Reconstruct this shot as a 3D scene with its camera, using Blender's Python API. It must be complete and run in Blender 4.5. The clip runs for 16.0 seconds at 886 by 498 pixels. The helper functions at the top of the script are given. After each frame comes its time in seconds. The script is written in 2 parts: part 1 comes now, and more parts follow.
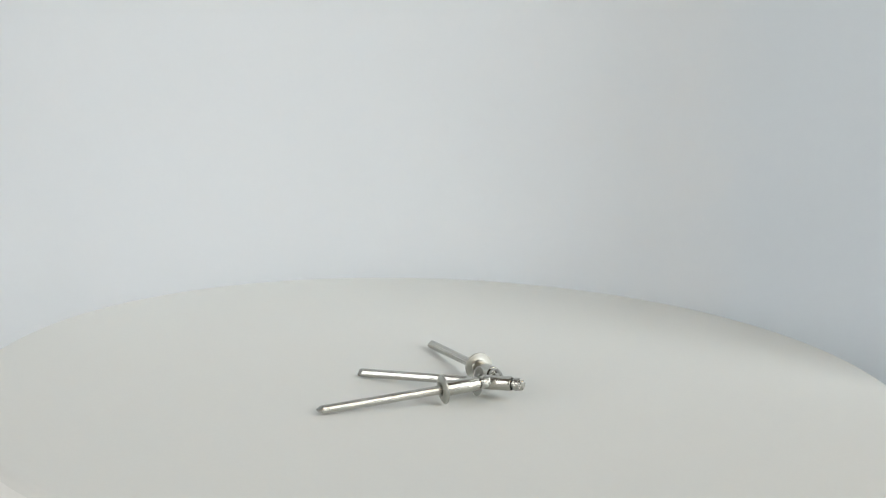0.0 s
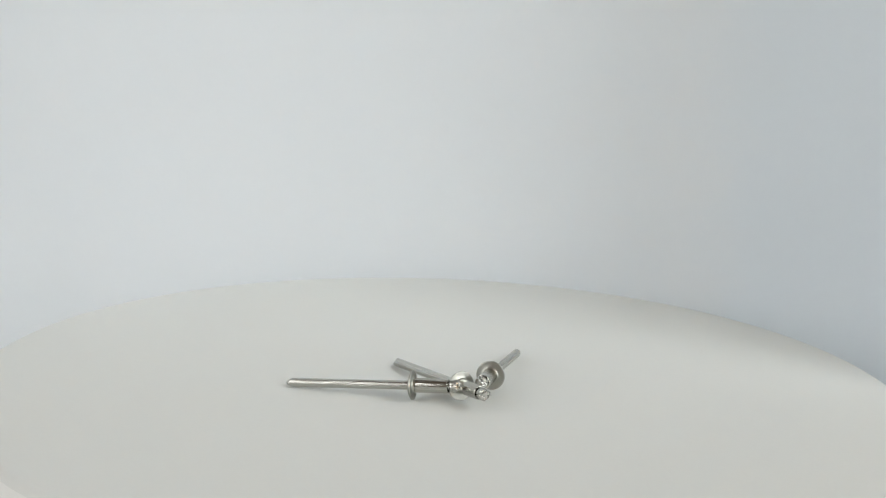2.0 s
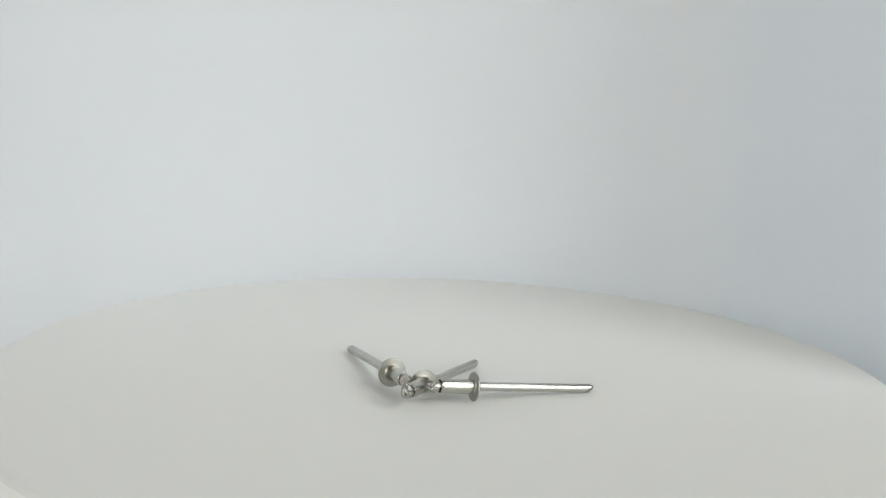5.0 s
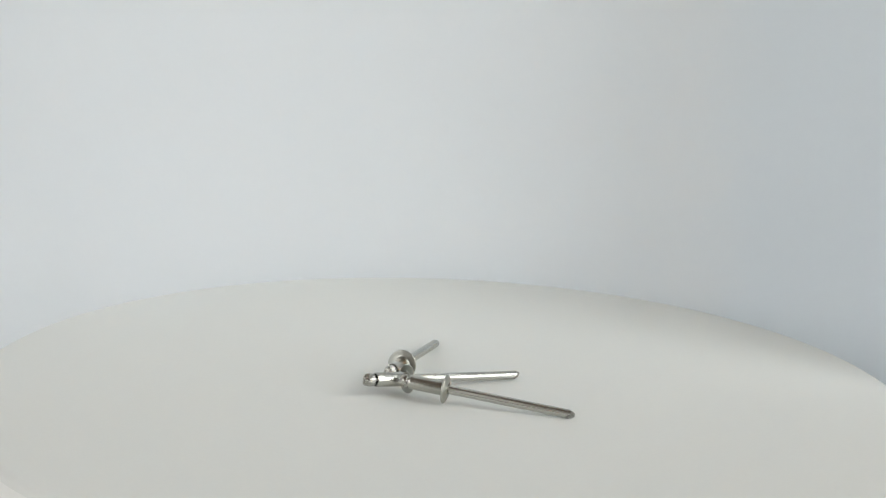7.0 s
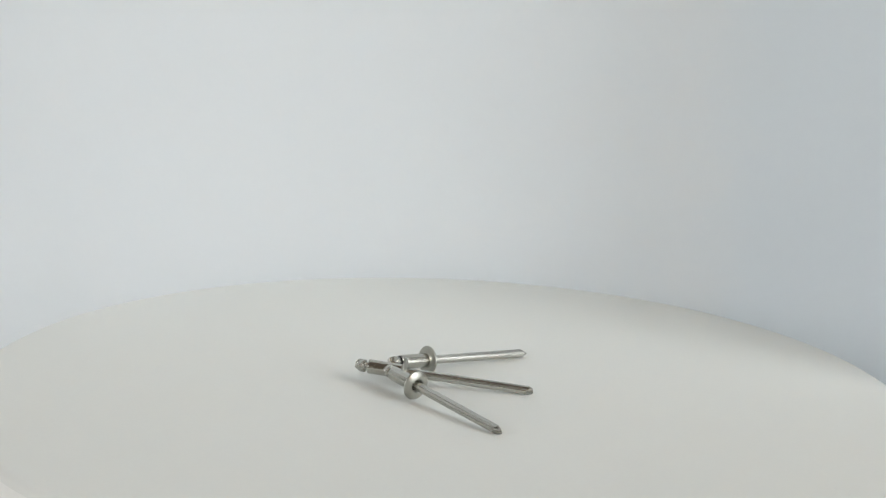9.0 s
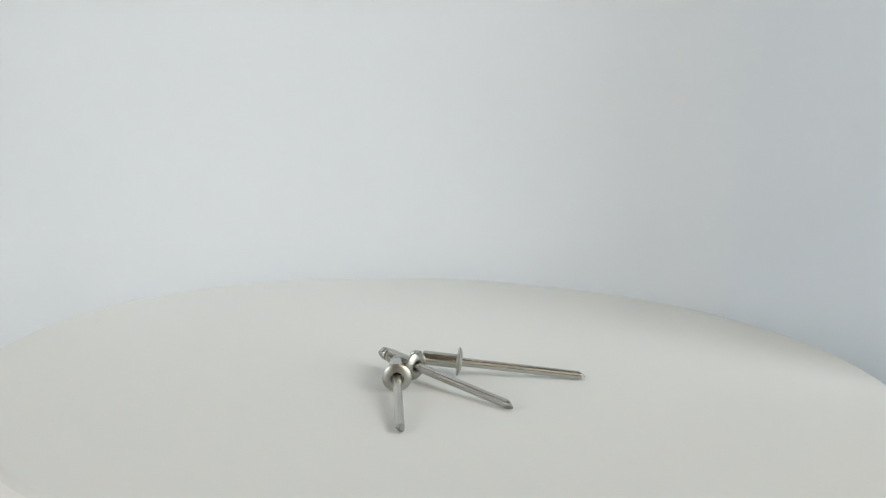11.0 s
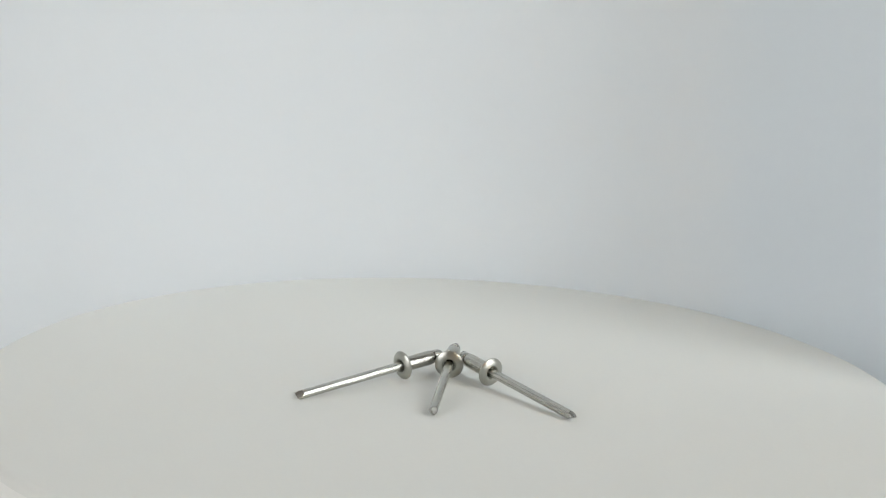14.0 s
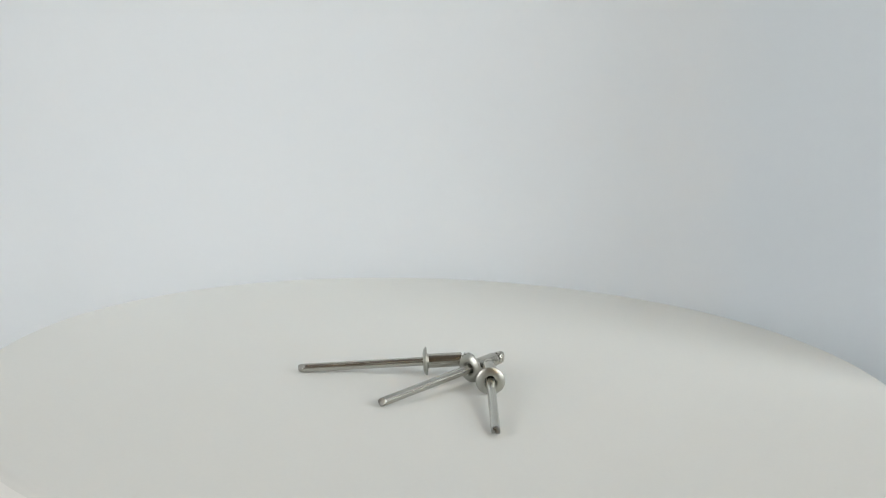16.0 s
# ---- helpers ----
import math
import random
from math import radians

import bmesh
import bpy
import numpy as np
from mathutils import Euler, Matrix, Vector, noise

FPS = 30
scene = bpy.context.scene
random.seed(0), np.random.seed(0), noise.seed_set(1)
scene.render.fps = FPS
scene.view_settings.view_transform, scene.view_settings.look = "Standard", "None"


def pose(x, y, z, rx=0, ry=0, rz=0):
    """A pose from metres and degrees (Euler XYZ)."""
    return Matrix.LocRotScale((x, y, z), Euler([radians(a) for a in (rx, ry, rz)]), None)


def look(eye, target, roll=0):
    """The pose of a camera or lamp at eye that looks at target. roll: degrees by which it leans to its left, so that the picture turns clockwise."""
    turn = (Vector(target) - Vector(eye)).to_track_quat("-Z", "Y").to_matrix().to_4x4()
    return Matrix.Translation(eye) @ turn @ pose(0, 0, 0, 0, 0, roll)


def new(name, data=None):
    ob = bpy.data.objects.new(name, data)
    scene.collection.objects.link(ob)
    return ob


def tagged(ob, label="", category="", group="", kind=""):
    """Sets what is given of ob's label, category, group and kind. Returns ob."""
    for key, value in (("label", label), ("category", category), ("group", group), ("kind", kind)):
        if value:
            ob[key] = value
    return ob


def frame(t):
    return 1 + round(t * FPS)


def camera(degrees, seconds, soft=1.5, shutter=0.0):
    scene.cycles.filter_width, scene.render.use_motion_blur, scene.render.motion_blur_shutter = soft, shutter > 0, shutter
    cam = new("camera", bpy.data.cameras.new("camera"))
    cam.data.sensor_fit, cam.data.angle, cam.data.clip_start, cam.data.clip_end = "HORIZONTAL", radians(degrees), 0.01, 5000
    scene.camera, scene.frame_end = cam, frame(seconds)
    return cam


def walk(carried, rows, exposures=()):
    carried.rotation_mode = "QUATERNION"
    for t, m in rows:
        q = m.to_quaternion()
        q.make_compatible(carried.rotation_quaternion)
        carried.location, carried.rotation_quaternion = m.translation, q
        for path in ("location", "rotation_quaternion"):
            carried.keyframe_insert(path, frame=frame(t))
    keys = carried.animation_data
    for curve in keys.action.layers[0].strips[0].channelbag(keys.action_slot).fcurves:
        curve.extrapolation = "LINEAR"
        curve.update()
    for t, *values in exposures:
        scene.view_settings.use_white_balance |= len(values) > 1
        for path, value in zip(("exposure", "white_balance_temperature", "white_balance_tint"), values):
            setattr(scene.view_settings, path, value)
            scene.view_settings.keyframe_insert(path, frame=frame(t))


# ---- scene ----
MM = 0.00104          # plan unit, so that the platter is 200 mm across
SPAN = 16.0

# ---- camera: it stands still on the front side of the turntable ----
cam = camera(21.78, SPAN, soft=1.2)
EYE = Vector((0.0, -447.41, 137.39)) * MM
PITCH, YAW, ROLL = radians(-13.572), radians(-0.12), 2.357
AIM = EYE + Vector((math.sin(YAW) * math.cos(PITCH), math.cos(YAW) * math.cos(PITCH), math.sin(PITCH)))
walk(cam, [(0.0, look(EYE, AIM, ROLL)), (SPAN, look(EYE, AIM, ROLL))], exposures=[(0.0, 0.0), (SPAN, 0.0)])

# ---- light: a softbox at the front right, daylight from two windows, an added third behind the backdrop ----
world = bpy.data.worlds.new("world")
scene.world = world
world.use_nodes = True
sky = world.node_tree.nodes.new("ShaderNodeTexSky")
sky.sky_type, sky.sun_disc = "NISHITA", False
sky.sun_elevation, sky.sun_rotation = radians(35), radians(200)
world.node_tree.links.new(sky.outputs[0], world.node_tree.nodes["Background"].inputs[0])
world.node_tree.nodes["Background"].inputs[1].default_value = 0.1

KEY_AZ, KEY_EL, KEY_DIST = radians(-36.0), radians(35), 1.45
KEY_W, KEY_H = 0.62, 1.05
WING = Vector((115.5, 6.0, 0)) * MM       # front edge of the backdrop's wing
KEY_AT = WING + Vector((math.cos(KEY_EL) * math.cos(KEY_AZ), math.cos(KEY_EL) * math.sin(KEY_AZ), math.sin(KEY_EL))) * KEY_DIST
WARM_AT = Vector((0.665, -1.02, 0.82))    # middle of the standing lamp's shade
ROOM = dict(x0=-1.7, x1=1.9, y0=-2.7, y1=1.5, z0=-0.79, z1=1.85)
# windows: side, centre along the wall, centre height, width, height, watts
# the y1 window is unseen, added to brighten the backdrop fabric from behind
WINDOWS = (("x0", -1.36, 0.85, 1.15, 1.3, 33.0), ("x1", -1.2, 0.75, 1.6, 1.5, 31.0), ("y1", -0.42, 0.5, 1.9, 1.2, 49.0))


def area(name, m, sx, sy, watts, colour, shape="RECTANGLE"):
    data = bpy.data.lights.new(name, "AREA")
    data.shape, data.size, data.size_y, data.energy, data.color = shape, sx, sy, watts, colour
    ob = new(name, data)
    ob.matrix_world = m
    return ob


key_light = area("key_light", look(KEY_AT, (0, 0, 0)), KEY_W, KEY_H, 13.0, (0.925, 0.985, 1.0))
for side, along, height, wide, tall, watts in WINDOWS:
    inset = ROOM[side] + (0.02 if side == "x0" else -0.02)
    at, to = ((inset, along, height), (0.0, along, height)) if side[0] == "x" else ((along, inset, height), (along, 0.0, height))
    area("day_light", look(at, to), wide, tall, watts, (0.86, 0.95, 1.0) if side == "y1" else (0.985, 0.985, 0.985))


# ---- materials ----
def material(name, colour, rough=0.5, metal=0.0, spread=0.06, grain=400.0, blotch=8.0, bump=0.05, stretch=(1, 1, 1),
             rough_spread=0.1, coat=0.0, sheen=0.0, space="Object"):
    """A surface with colour, gloss and relief varied at two scales."""
    mat = bpy.data.materials.new(name)
    mat.use_nodes = True
    tree = mat.node_tree
    n, link = tree.nodes, tree.links.new
    bsdf = n["Principled BSDF"]
    bsdf.inputs["Metallic"].default_value = metal
    bsdf.inputs["Coat Weight"].default_value = coat
    coord = n.new("ShaderNodeTexCoord")
    scale = n.new("ShaderNodeMapping")
    scale.inputs["Scale"].default_value = stretch
    link(coord.outputs[space], scale.inputs[0])
    fine, broad = n.new("ShaderNodeTexNoise"), n.new("ShaderNodeTexNoise")
    for tex, size, detail in ((fine, grain, 4.0), (broad, blotch, 3.0)):
        tex.inputs["Scale"].default_value, tex.inputs["Detail"].default_value = size, detail
        link(scale.outputs[0], tex.inputs["Vector"])
    both = n.new("ShaderNodeMath")
    both.operation = "ADD"
    link(fine.outputs[0], both.inputs[0])
    link(broad.outputs[0], both.inputs[1])
    ramp = n.new("ShaderNodeMapRange")
    ramp.inputs["From Min"].default_value, ramp.inputs["From Max"].default_value = 0.6, 1.4
    ramp.inputs["To Min"].default_value, ramp.inputs["To Max"].default_value = 1 - spread, 1 + spread
    link(both.outputs[0], ramp.inputs["Value"])
    tint = n.new("ShaderNodeVectorMath")
    tint.operation = "SCALE"
    tint.inputs[0].default_value = colour
    link(ramp.outputs[0], tint.inputs["Scale"])
    link(tint.outputs[0], bsdf.inputs["Base Color"])
    gloss = n.new("ShaderNodeMapRange")
    gloss.inputs["From Min"].default_value, gloss.inputs["From Max"].default_value = 0.3, 0.7
    gloss.inputs["To Min"].default_value, gloss.inputs["To Max"].default_value = max(rough - rough_spread, 0.02), min(rough + rough_spread, 1)
    link(broad.outputs[0], gloss.inputs["Value"])
    link(gloss.outputs[0], bsdf.inputs["Roughness"])
    if bump:
        relief = n.new("ShaderNodeBump")
        relief.inputs["Strength"].default_value, relief.inputs["Distance"].default_value = bump, 0.0002
        link(fine.outputs[0], relief.inputs["Height"])
        link(relief.outputs[0], bsdf.inputs["Normal"])
    return mat


PLATTER = material("platter_white", (0.70, 0.712, 0.683), 0.55, spread=0.012, grain=900, blotch=14, bump=0.03)
TRIM = material("trim_plastic", (0.77, 0.77, 0.745), 0.5, spread=0.03)
PLASTIC = material("base_plastic", (0.75, 0.75, 0.74), 0.4, spread=0.02)
FABRIC = material("backdrop_fabric", (0.725, 0.725, 0.725), 0.85, spread=0.01, grain=700, blotch=9, bump=0.04)
fabric = FABRIC.node_tree
through_light, blend = fabric.nodes.new("ShaderNodeBsdfTranslucent"), fabric.nodes.new("ShaderNodeMixShader")
through_light.inputs[0].default_value = (0.80, 0.82, 0.83, 1)
blend.inputs[0].default_value = 0.4
fabric.links.new(fabric.nodes["Principled BSDF"].outputs[0], blend.inputs[1])
fabric.links.new(through_light.outputs[0], blend.inputs[2])
fabric.links.new(blend.outputs[0], fabric.nodes["Material Output"].inputs[0])
STEEL = material("drawn_steel", (0.48, 0.475, 0.432), 0.18, 1.0, spread=0.18, grain=3800, blotch=1400, bump=0.5, stretch=(0.02, 1, 1), rough_spread=0.06)
PIN = material("drawn_wire", (0.51, 0.506, 0.466), 0.235, 1.0, spread=0.18, grain=4600, blotch=1300, bump=0.5, stretch=(0.012, 1, 1), rough_spread=0.08)
TUMBLED = material("tumbled_steel", (0.42, 0.419, 0.38), 0.34, 1.0, spread=0.07, grain=5500, blotch=900, bump=0.14, rough_spread=0.05)
BROKEN = material("cut_steel", (0.45, 0.447, 0.41), 0.24, 1.0, spread=0.2, grain=2600, blotch=700, bump=0.9)
SHEARED = material("sheared_steel", (0.33, 0.326, 0.30), 0.30, 1.0, spread=0.25, grain=3000, blotch=900, bump=0.6)
WALL = material("room_plaster", (0.15, 0.133, 0.10), 0.9, spread=0.05, grain=90, blotch=1.5)
PANEL = material("wood_panel", (0.115, 0.083, 0.048), 0.6, spread=0.25, grain=30, blotch=3, stretch=(6, 1, 1))
CEILING = material("ceiling_plaster", (0.13, 0.105, 0.085), 0.9, spread=0.04, grain=60, blotch=1.2)
FLOOR = material("floor_wood", (0.22, 0.14, 0.085), 0.5, spread=0.25, grain=40, blotch=3, stretch=(1, 8, 1))
TABLE = material("table_laminate", (0.74, 0.73, 0.70), 0.45, spread=0.03, grain=200, blotch=6)
DARK = material("lamp_black", (0.04, 0.04, 0.04), 0.5, spread=0.1)
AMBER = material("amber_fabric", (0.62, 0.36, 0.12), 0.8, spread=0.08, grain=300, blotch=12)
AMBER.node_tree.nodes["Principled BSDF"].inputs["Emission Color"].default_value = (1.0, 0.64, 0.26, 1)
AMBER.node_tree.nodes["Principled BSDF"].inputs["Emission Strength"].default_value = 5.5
FRAME = material("window_paint", (0.8, 0.8, 0.79), 0.4, spread=0.03, grain=60)


# ---- building helpers ----
def mesh_object(name, bm, mat, parent=None, label="", smooth=None):
    """Links a bmesh as one mesh object; smooth: the angle, in degrees, past which an edge stays sharp."""
    bmesh.ops.recalc_face_normals(bm, faces=bm.faces[:])
    if smooth is not None:
        for f in bm.faces:
            f.smooth = True
        for e in bm.edges:
            if len(e.link_faces) == 2 and e.calc_face_angle(0.0) > radians(smooth):
                e.smooth = False
    me = bpy.data.meshes.new(name)
    bm.to_mesh(me)
    bm.free()
    me.materials.append(mat)
    ob = new(name, me)
    ob.parent = parent
    if label:
        tagged(ob, label)
    return ob


def part(name, bm, mat, parent, label="", smooth=None):
    return mesh_object(name, bm, mat, parent, label, smooth)


def block(x0, x1, y0, y1, z0, z1, bevel=0.0):
    bm = bmesh.new()
    bmesh.ops.create_cube(bm, size=1)
    for v in bm.verts:
        v.co = ((x0 + x1) / 2 + v.co.x * (x1 - x0), (y0 + y1) / 2 + v.co.y * (y1 - y0), (z0 + z1) / 2 + v.co.z * (z1 - z0))
    if bevel:
        bmesh.ops.bevel(bm, geom=bm.edges[:], offset=bevel, segments=3, affect="EDGES", profile=0.5)
    return bm


def lathe(profile, steps, axis="X", closed=False, shape=None):
    """Turns a profile of (along, radius) about an axis; a radius of 0 becomes one point. shape(along, radius, angle) may dent it."""
    bm = bmesh.new()
    rings = []
    for a, r in profile:
        if r <= 1e-9:
            rings.append([bm.verts.new((a, 0, 0))])
            continue
        ring = []
        for k in range(steps):
            t = 2 * math.pi * k / steps
            x, y, z = shape(a, r, t) if shape else (a, r * math.cos(t), r * math.sin(t))
            ring.append(bm.verts.new((x, y, z)))
        rings.append(ring)
    pairs = list(zip(rings, rings[1:])) + ([(rings[-1], rings[0])] if closed else [])
    for p, q in pairs:
        for k in range(steps):
            j = (k + 1) % steps
            loop = [p[k % len(p)], p[j % len(p)], q[j % len(q)], q[k % len(q)]]
            loop = list(dict.fromkeys(loop))
            if len(loop) > 2:
                bm.faces.new(loop)
    if axis == "Z":
        bmesh.ops.transform(bm, matrix=Matrix(((0, 1, 0, 0), (0, 0, 1, 0), (1, 0, 0, 0), (0, 0, 0, 1))), verts=bm.verts[:])
    return bm


def arc(cx, cr, radius, a0, a1, n):
    """Points (along, radius) on a round edge, angles in degrees."""
    return [(cx + radius * math.cos(radians(a0 + (a1 - a0) * i / n)), cr + radius * math.sin(radians(a0 + (a1 - a0) * i / n))) for i in range(n + 1)]


# ---- the room round the table ----
def room():
    r, t = ROOM, 0.12
    structure = dict(kind="structure")
    tagged(mesh_object("floor", block(r["x0"] - t, r["x1"] + t, r["y0"] - t, r["y1"] + t, r["z0"] - t, r["z0"]), FLOOR), "brown wooden floor of the room", "floor", **structure)
    tagged(mesh_object("ceiling", block(r["x0"] - t, r["x1"] + t, r["y0"] - t, r["y1"] + t, r["z1"], r["z1"] + t), CEILING), "dim plastered ceiling of the room", "ceiling", **structure)
    tagged(mesh_object("wall_south", block(r["x0"] - t, r["x1"] + t, r["y0"] - t, r["y0"], r["z0"], r["z1"]), PANEL), "dark brown wood panelled wall of the room", "wall", **structure)
    for side, along, height, wide, tall, _ in WINDOWS:
        name, number = {"x0": ("wall_west", 1), "x1": ("wall_east", 2), "y1": ("wall_north", 3)}[side]
        inner, out = r[side], -1 if side == "x0" else 1
        s0, s1 = (r["y0"], r["y1"]) if side[0] == "x" else (r["x0"] - t, r["x1"] + t)
        a0, a1, z0, z1 = along - wide / 2, along + wide / 2, height - tall / 2, height + tall / 2

        def slab(near, far, a, b, c, d, bevel=0.0):
            lo, hi = sorted((inner + out * near, inner + out * far))
            return block(lo, hi, a, b, c, d, bevel) if side[0] == "x" else block(a, b, lo, hi, c, d, bevel)
        bm = bmesh.new()
        for a, b, c, d in ((s0, s1, r["z0"], z0), (s0, s1, z1, r["z1"]), (s0, a0, z0, z1), (a1, s1, z0, z1)):
            piece = slab(0, t, a, b, c, d)
            me = bpy.data.meshes.new("piece")
            piece.to_mesh(me)
            piece.free()
            bm.from_mesh(me)
            bpy.data.meshes.remove(me)
        tagged(mesh_object(name, bm, WALL), "brown plastered wall with a window opening", "wall", **structure)
        window = tagged(new(f"window_{number}"), "white framed window out of view, with an area lamp for daylight", "window", **structure)
        w = 0.06
        for a, b, c, d in ((a0, a1, z0, z0 + w), (a0, a1, z1 - w, z1), (a0, a0 + w, z0 + w, z1 - w), (a1 - w, a1, z0 + w, z1 - w)):
            part("window_frame", slab(0.04, 0.10, a, b, c, d, 0.006), FRAME, window)
        part("mullion", slab(0.04, 0.10, along - w / 2, along + w / 2, z0 + w, z1 - w, 0.006), FRAME, window)


TABLE_Z = -0.036


def table():
    ob = tagged(new("table"), "pale laminate table under the turntable and backdrop", "table")
    ob.location = (0, 0, ROOM["z0"])
    h = TABLE_Z - ROOM["z0"]
    part("tabletop", block(-0.55, 0.55, -0.38, 0.42, h - 0.03, h, 0.004), TABLE, ob)
    for x in (-0.5, 0.5):
        for y in (-0.33, 0.37):
            part("leg", block(x - 0.025, x + 0.025, y - 0.025, y + 0.025, 0, h - 0.0305, 0.003), FRAME, ob)


def backdrop():
    """A sheet of thin white fabric that stands close behind the platter, is bent forward to darken its top and folds
    forward in a wing on either side.
    """
    path = [WING.xy] + [Vector((x, y)) * MM for x, y in ((119.5, 45), (131, 80), (133.5, 87), (134, 92), (132, 96), (127, 98))]
    path += [Vector((x, 98)) * MM for x in range(120, -221, -10)]
    path += [Vector((x, y)) * MM for x, y in ((-227, 98), (-232, 96), (-234, 92), (-234, 87), (-233, 70), (-230, 40), (-226, 10))]
    thick = 0.0012
    heights = [TABLE_Z, 0.0] + [i * 0.008 for i in range(1, 13)] + [0.15, 0.22, 0.30]

    # forward bend by height, put into the shape to darken the upper backdrop
    def lean(z):
        bend, top = 1.5, 0.08
        return bend * z * z if z < top else bend * (top * top + 2 * top * (min(z, 0.15) - top))
    bm = bmesh.new()
    rows = []
    for i, p in enumerate(path):
        a, b = path[max(i - 1, 0)], path[min(i + 1, len(path) - 1)]
        d = (b - a).normalized()
        out = Vector((d.y, -d.x))
        inner, outer = [], []
        for z in heights:
            q = p - out * lean(max(z, 0.0))
            # unseen front edge tilts back, to narrow the wing's shadow on the platter
            if i == 0:
                q += d * 0.17 * max(z, 0.0)
            inner.append(bm.verts.new((q.x, q.y, z)))
            q = q + out * thick
            outer.append(bm.verts.new((q.x, q.y, z)))
        rows.append(inner + outer[::-1])
    for p, q in zip(rows, rows[1:]):
        n = len(p)
        for k in range(n):
            bm.faces.new((p[k], p[(k + 1) % n], q[(k + 1) % n], q[k]))
    for row in (rows[0], rows[-1]):
        half = len(row) // 2
        for k in range(half - 1):
            bm.faces.new((row[k], row[k + 1], row[-2 - k], row[-1 - k]))
    tagged(mesh_object("backdrop", bm, FABRIC, smooth=30), "thin white fabric backdrop standing behind the turntable", "backdrop", kind="structure")


def turntable():
    ob = tagged(new("turntable"), "round white plastic turntable that slowly rotates", "turntable")
    ob.location = (0.2 * MM, -3.55 * MM, 0)
    base = [(TABLE_Z, 0.0), (TABLE_Z, 0.078)] + arc(TABLE_Z + 0.016, 0.078 - 0.002, 0.002, 90, 0, 4) + [(TABLE_Z + 0.018, 0.0)]
    platter = [(-0.0022, 0.0), (-0.0022, 0.0990)] + arc(-0.0019, 0.0981, 0.0019, 100, 0, 8) + [(0.0, 0.06), (0.0, 0.0)]
    part("platter", lathe(platter, 160, "Z"), PLATTER, ob, "matt off-white round platter", smooth=25)
    trim = [(-0.0175, 0.0), (-0.0175, 0.0975)] + arc(-0.016, 0.0980, 0.0015, 180, 90, 4) + [(-0.0024, 0.0995), (-0.0024, 0.0)]
    part("trim_ring", lathe(trim, 160, "Z"), TRIM, ob, "pale grey side of the platter", smooth=25)
    bm = lathe(base, 96, "Z")
    part("base", bm, PLASTIC, ob, "white plastic foot", smooth=30)
    return ob


def key_lamp():
    """A tall strip softbox on a stand; its light comes from the lamp in its mouth."""
    ob = tagged(new("studio_lamp"), "tall black strip softbox lamp on a stand", "lamp")
    ob.location = (KEY_AT.x, KEY_AT.y, ROOM["z0"])
    aim = look(KEY_AT, (0, 0, 0)).to_3x3().to_4x4()
    top = KEY_AT.z - ROOM["z0"]
    bm = bmesh.new()
    rings = []
    for half, back in ((0.02, -0.03), (0.02, 0.03), (-0.07, 0.2), (-0.08, 0.2), (0.01, 0.025), (0.01, -0.03)):
        w, h = KEY_W / 2 + half, KEY_H / 2 + half * (1.0 if half > 0 else 3.0)
        rings.append([bm.verts.new((x, y, back)) for x, y in ((-w, -h), (w, -h), (w, h), (-w, h))])
    for p, q in zip(rings, rings[1:] + rings[:1]):
        for k in range(4):
            bm.faces.new((p[k], p[(k + 1) % 4], q[(k + 1) % 4], q[k]))
    bmesh.ops.transform(bm, matrix=Matrix.Translation((0, 0, top)) @ aim, verts=bm.verts[:])
    part("shade", bm, DARK, ob)
    back = aim @ Vector((0, 0, 0.21))
    pole = lathe([(0.02, 0.0), (0.02, 0.012), (top + back.z, 0.012), (top + back.z, 0.0)], 16, "Z")
    bmesh.ops.translate(pole, vec=(back.x, back.y, 0), verts=pole.verts[:])
    part("pole", pole, DARK, ob, smooth=40)
    foot = lathe([(0.0, 0.0), (0.0, 0.15), (0.015, 0.15), (0.022, 0.13), (0.022, 0.0)], 40, "Z")
    bmesh.ops.translate(foot, vec=(back.x, back.y, 0), verts=foot.verts[:])
    part("foot", foot, DARK, ob, smooth=40)


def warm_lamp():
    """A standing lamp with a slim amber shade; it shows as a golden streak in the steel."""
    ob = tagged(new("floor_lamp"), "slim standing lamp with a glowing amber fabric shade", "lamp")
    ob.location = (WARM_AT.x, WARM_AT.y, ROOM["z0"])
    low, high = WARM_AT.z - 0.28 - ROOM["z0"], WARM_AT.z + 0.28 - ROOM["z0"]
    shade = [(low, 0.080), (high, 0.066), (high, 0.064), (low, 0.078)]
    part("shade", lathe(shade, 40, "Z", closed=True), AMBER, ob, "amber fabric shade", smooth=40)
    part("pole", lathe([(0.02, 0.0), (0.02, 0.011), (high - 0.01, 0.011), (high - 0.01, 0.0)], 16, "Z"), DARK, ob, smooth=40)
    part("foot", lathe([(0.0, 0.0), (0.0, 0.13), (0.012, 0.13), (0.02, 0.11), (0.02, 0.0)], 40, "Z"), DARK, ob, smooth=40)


# ---- the rivets: lengths in plan units along the axis from the cut tail ----
SHANK, FLANGE_AT = 0.91, 26.4


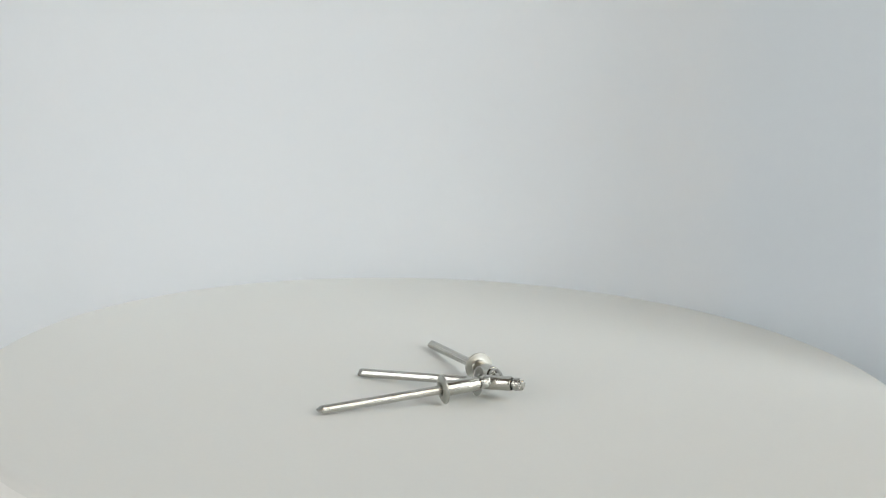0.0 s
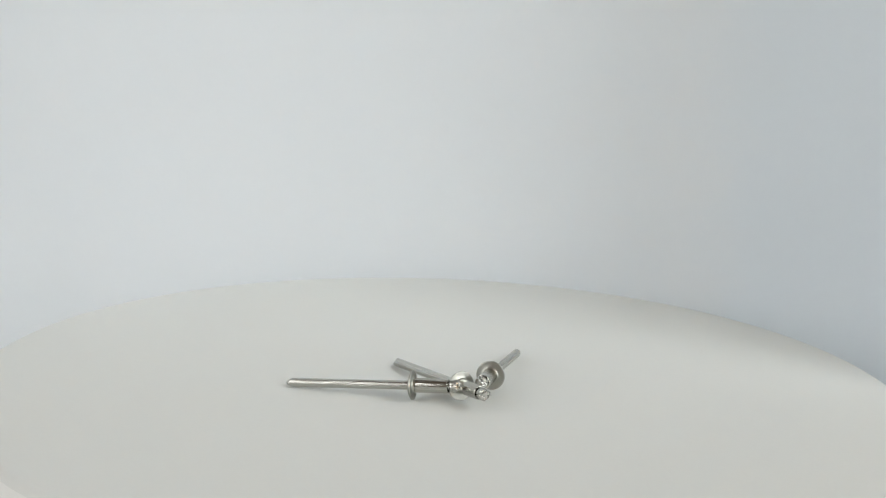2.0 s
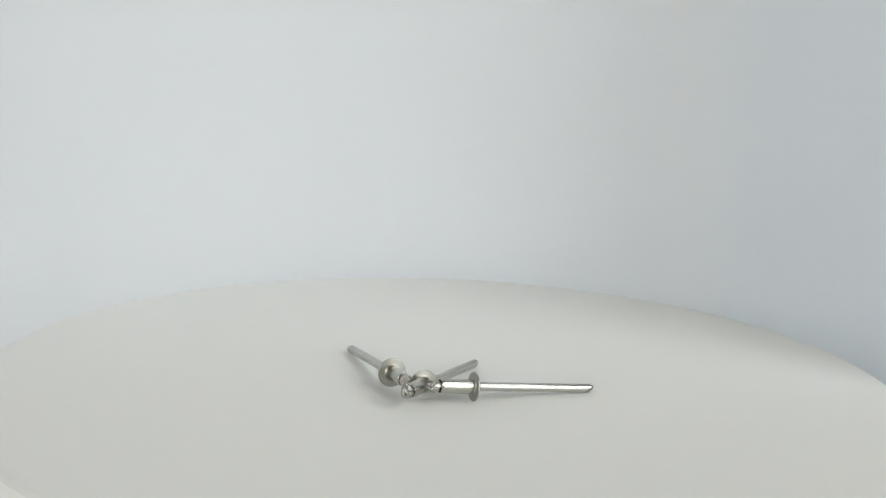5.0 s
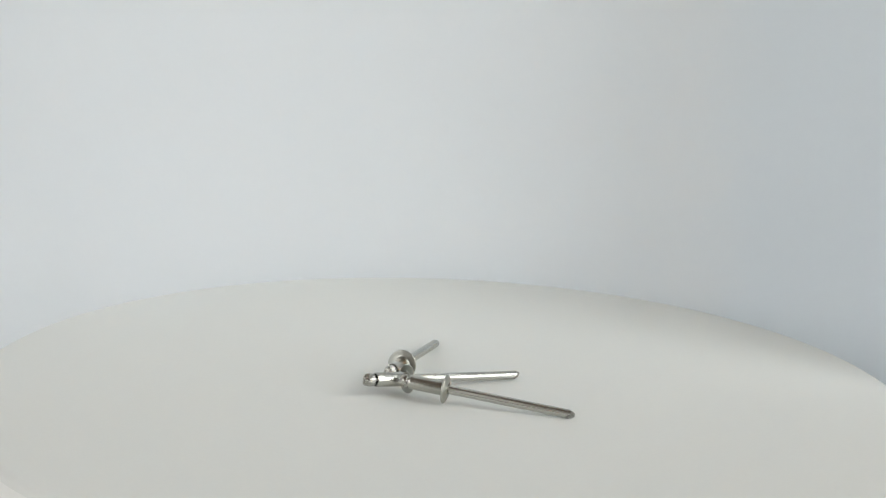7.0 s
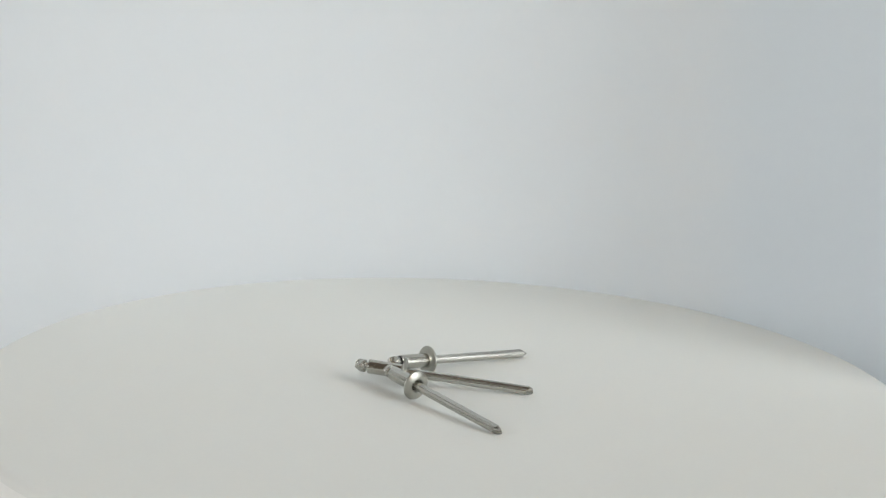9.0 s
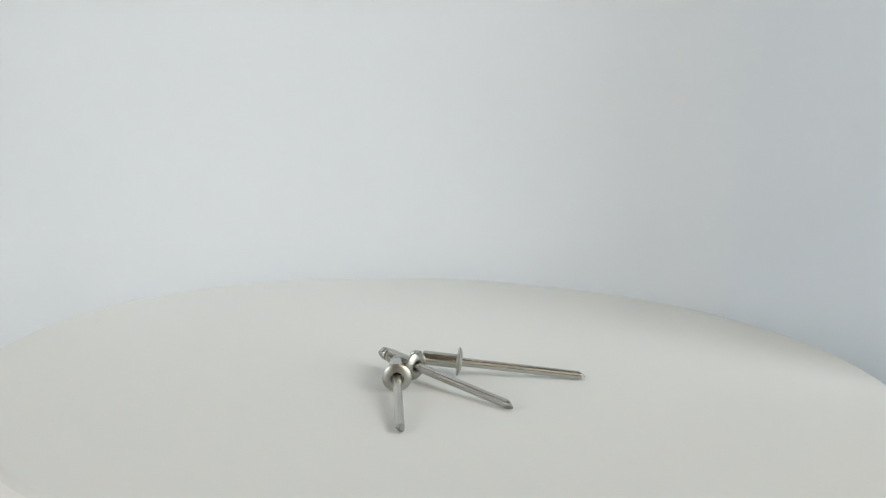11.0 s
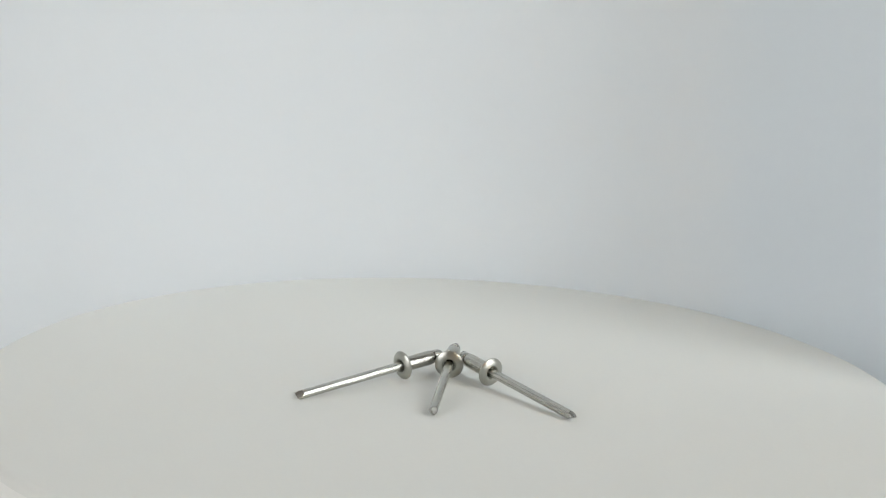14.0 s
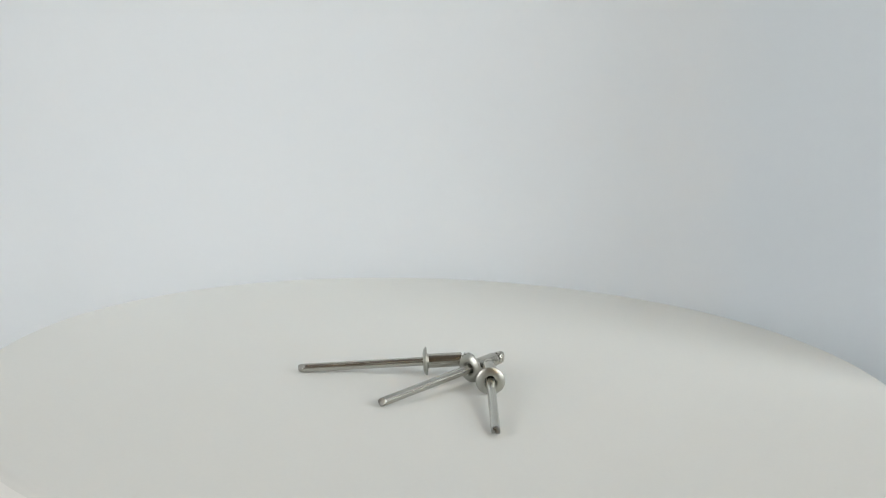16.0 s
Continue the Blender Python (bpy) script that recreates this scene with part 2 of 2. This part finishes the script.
def rivet(seed, spin, label=""):
    rng = random.Random(seed)
    ob = new("blind_rivet")
    tagged(ob, "steel blind rivet with a long mandrel lying on the platter", "rivet", group="rivets on the platter")
    turn, s = radians(spin), FLANGE_AT
    skew = rng.uniform(-0.9, 0.9)

    # mandrel: a drawn pin, cut to a wedge of two facets that meet in a ridge
    def pinch(a, r, t):
        y, z = r * math.cos(t), r * math.sin(t)
        for slope, lift, way in ((0.62, 0.20, 1), (0.52, 0.14, -1)):
            reach = max(0.0, (abs(a) + lift + 0.12 * skew) * slope)
            if a < 2.4 and way * z > reach:
                z = way * reach
        y *= min(1.0, 0.74 + 0.30 * max(a, 0.0))
        a += 0.16 * skew * y * (1 if a < 0.3 else 0)
        return a, y * math.cos(turn) - z * math.sin(turn), y * math.sin(turn) + z * math.cos(turn)
    def pin(profile):
        return lathe([(a * MM, r * MM) for a, r in profile], 32, shape=lambda a, r, t: tuple(MM * c for c in pinch(a / MM, r / MM, t)))
    tip = [(0.0, 0.0), (0.0, 0.5), (0.0, 0.8), (0.06, SHANK), (0.2, SHANK), (0.4, SHANK), (0.6, SHANK), (0.8, SHANK), (1.0, SHANK), (1.2, SHANK), (1.4, SHANK), (1.7, SHANK), (2.0, SHANK)]
    shaft = [(2.0, SHANK)] + [(2.0 + i * 2.3, SHANK + rng.uniform(-0.003, 0.003)) for i in range(1, 11)] + [(26.5, SHANK), (30.0, SHANK), (s + 7.9, SHANK)]
    mandrel = part("mandrel", pin(shaft), PIN, ob, "drawn steel pin", smooth=32)
    bm = pin(tip)
    for f in bm.faces:
        if all(math.hypot(v.co.y, v.co.z) > 0.955 * SHANK * MM for v in f.verts):
            f.material_index = 1
    part("cut_tip", bm, SHEARED, mandrel, "sheared wedge-shaped tip", smooth=26).data.materials.append(PIN)

    # sleeve with its open end
    tube = [(s + 0.1, 1.05), (s + 0.1, 1.44), (s + 0.6, 1.47), (s + 6.9, 1.47), (s + 7.25, 1.44)] + arc(s + 7.3, 1.28, 0.15, 90, 0, 4) + [(s + 7.38, 1.22), (s + 6.6, 1.16)]
    part("sleeve", lathe([(a * MM, r * MM) for a, r in tube], 40, closed=True), STEEL, ob, smooth=32)

    # domed flange with a countersunk hole round the pin
    cap = [(s + 0.62, 1.2), (s + 0.62, 1.49), (s + 0.40, 1.54), (s + 0.28, 1.64), (s + 0.24, 1.78), (s + 0.24, 2.72)] + arc(s + 0.04, 2.78, 0.2, 0, 150, 6) + [(s - 0.30, 2.6), (s - 0.50, 2.2), (s - 0.62, 1.78), (s - 0.64, 1.52), (s - 0.57, 1.36), (s - 0.35, 1.25), (s + 0.05, 1.16)]
    part("flange", lathe([(a * MM, r * MM) for a, r in cap], 48, closed=True,
         shape=lambda a, r, t: (a, r * (1 + 0.006 * math.sin(2 * t + seed)) * math.cos(t), r * (1 + 0.005 * math.cos(3 * t + seed)) * math.sin(t))),
         TUMBLED, ob, "domed flange with a dull tumbled finish", smooth=50)

    # mandrel head: a crimped bulb past a dark gap
    first = rng.uniform(0, 2 * math.pi)
    facets = [(first + i * 2.1 + rng.uniform(-0.2, 0.2), rng.uniform(0.34, 0.72)) for i in range(3)]

    def crimp(a, r, t):
        k = max(0.0, min(1.0, (a - s - 8.75) / 1.1))
        q = 1.0
        for where, deep in facets:
            c = math.cos(t - where)
            if c > 0.05:
                q = min(q, (1 - deep * k) * 1.31 / r / c)
        q *= 1 + 0.13 * k * noise.noise((9 * math.cos(t), 9 * math.sin(t), a * 4 + seed))
        a += 0.26 * k * noise.noise((5 * math.cos(t), 5 * math.sin(t), seed * 3.7))
        return a, r * q * math.cos(t), r * q * math.sin(t)
    bulb = [(s + 7.82, 0.0), (s + 7.82, 1.14), (s + 7.95, 1.27), (s + 8.2, 1.31), (s + 8.6, 1.31), (s + 8.9, 1.30), (s + 9.2, 1.28), (s + 9.45, 1.23), (s + 9.7, 1.12), (s + 9.9, 0.92), (s + 10.0, 0.62), (s + 10.03, 0.3), (s + 10.04, 0.0)]
    part("mandrel_head", lathe([(a * MM, r * MM) for a, r in bulb], 26, shape=lambda a, r, t: tuple(MM * c for c in crimp(a / MM, r / MM, t))), BROKEN, ob, "bright crimped mandrel head", smooth=14)
    if label:
        tagged(ob, label)
    return ob


room()
table()
backdrop()
key_lamp()
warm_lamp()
TURNTABLE = turntable()
# tail x, tail y, tail z, azimuth and rise of the axis at the start
RIVETS = [(rivet(1, 4), (-24.02, -20.31, 0.92, 22.5, 5.14)),
          (rivet(2, 50, "steel blind rivet lying between two others, its head pushed past theirs"), (-17.22, 6.63, 0.95, -22.3, 4.78)),
          (rivet(3, 46), (-2.98, 30.67, 0.90, -66.86, 5.10))]


def turned(t):
    """Degrees by which the platter has turned at t seconds."""
    return -18.2008 * t + 0.003 * t * t


def motions():
    times = [i * 0.25 for i in range(int(SPAN / 0.25) + 1)]
    centre = TURNTABLE.location.copy()
    walk(TURNTABLE, [(t, Matrix.Translation(centre) @ pose(0, 0, 0, 0, 0, turned(t))) for t in times])
    for ob, (x, y, z, az, rise) in RIVETS:
        rest = pose(x * MM, y * MM, z * MM, 0, 0, az) @ pose(0, 0, 0, 0, -rise, 0)
        walk(ob, [(t, pose(0, 0, 0, 0, 0, turned(t)) @ rest) for t in times])


motions()
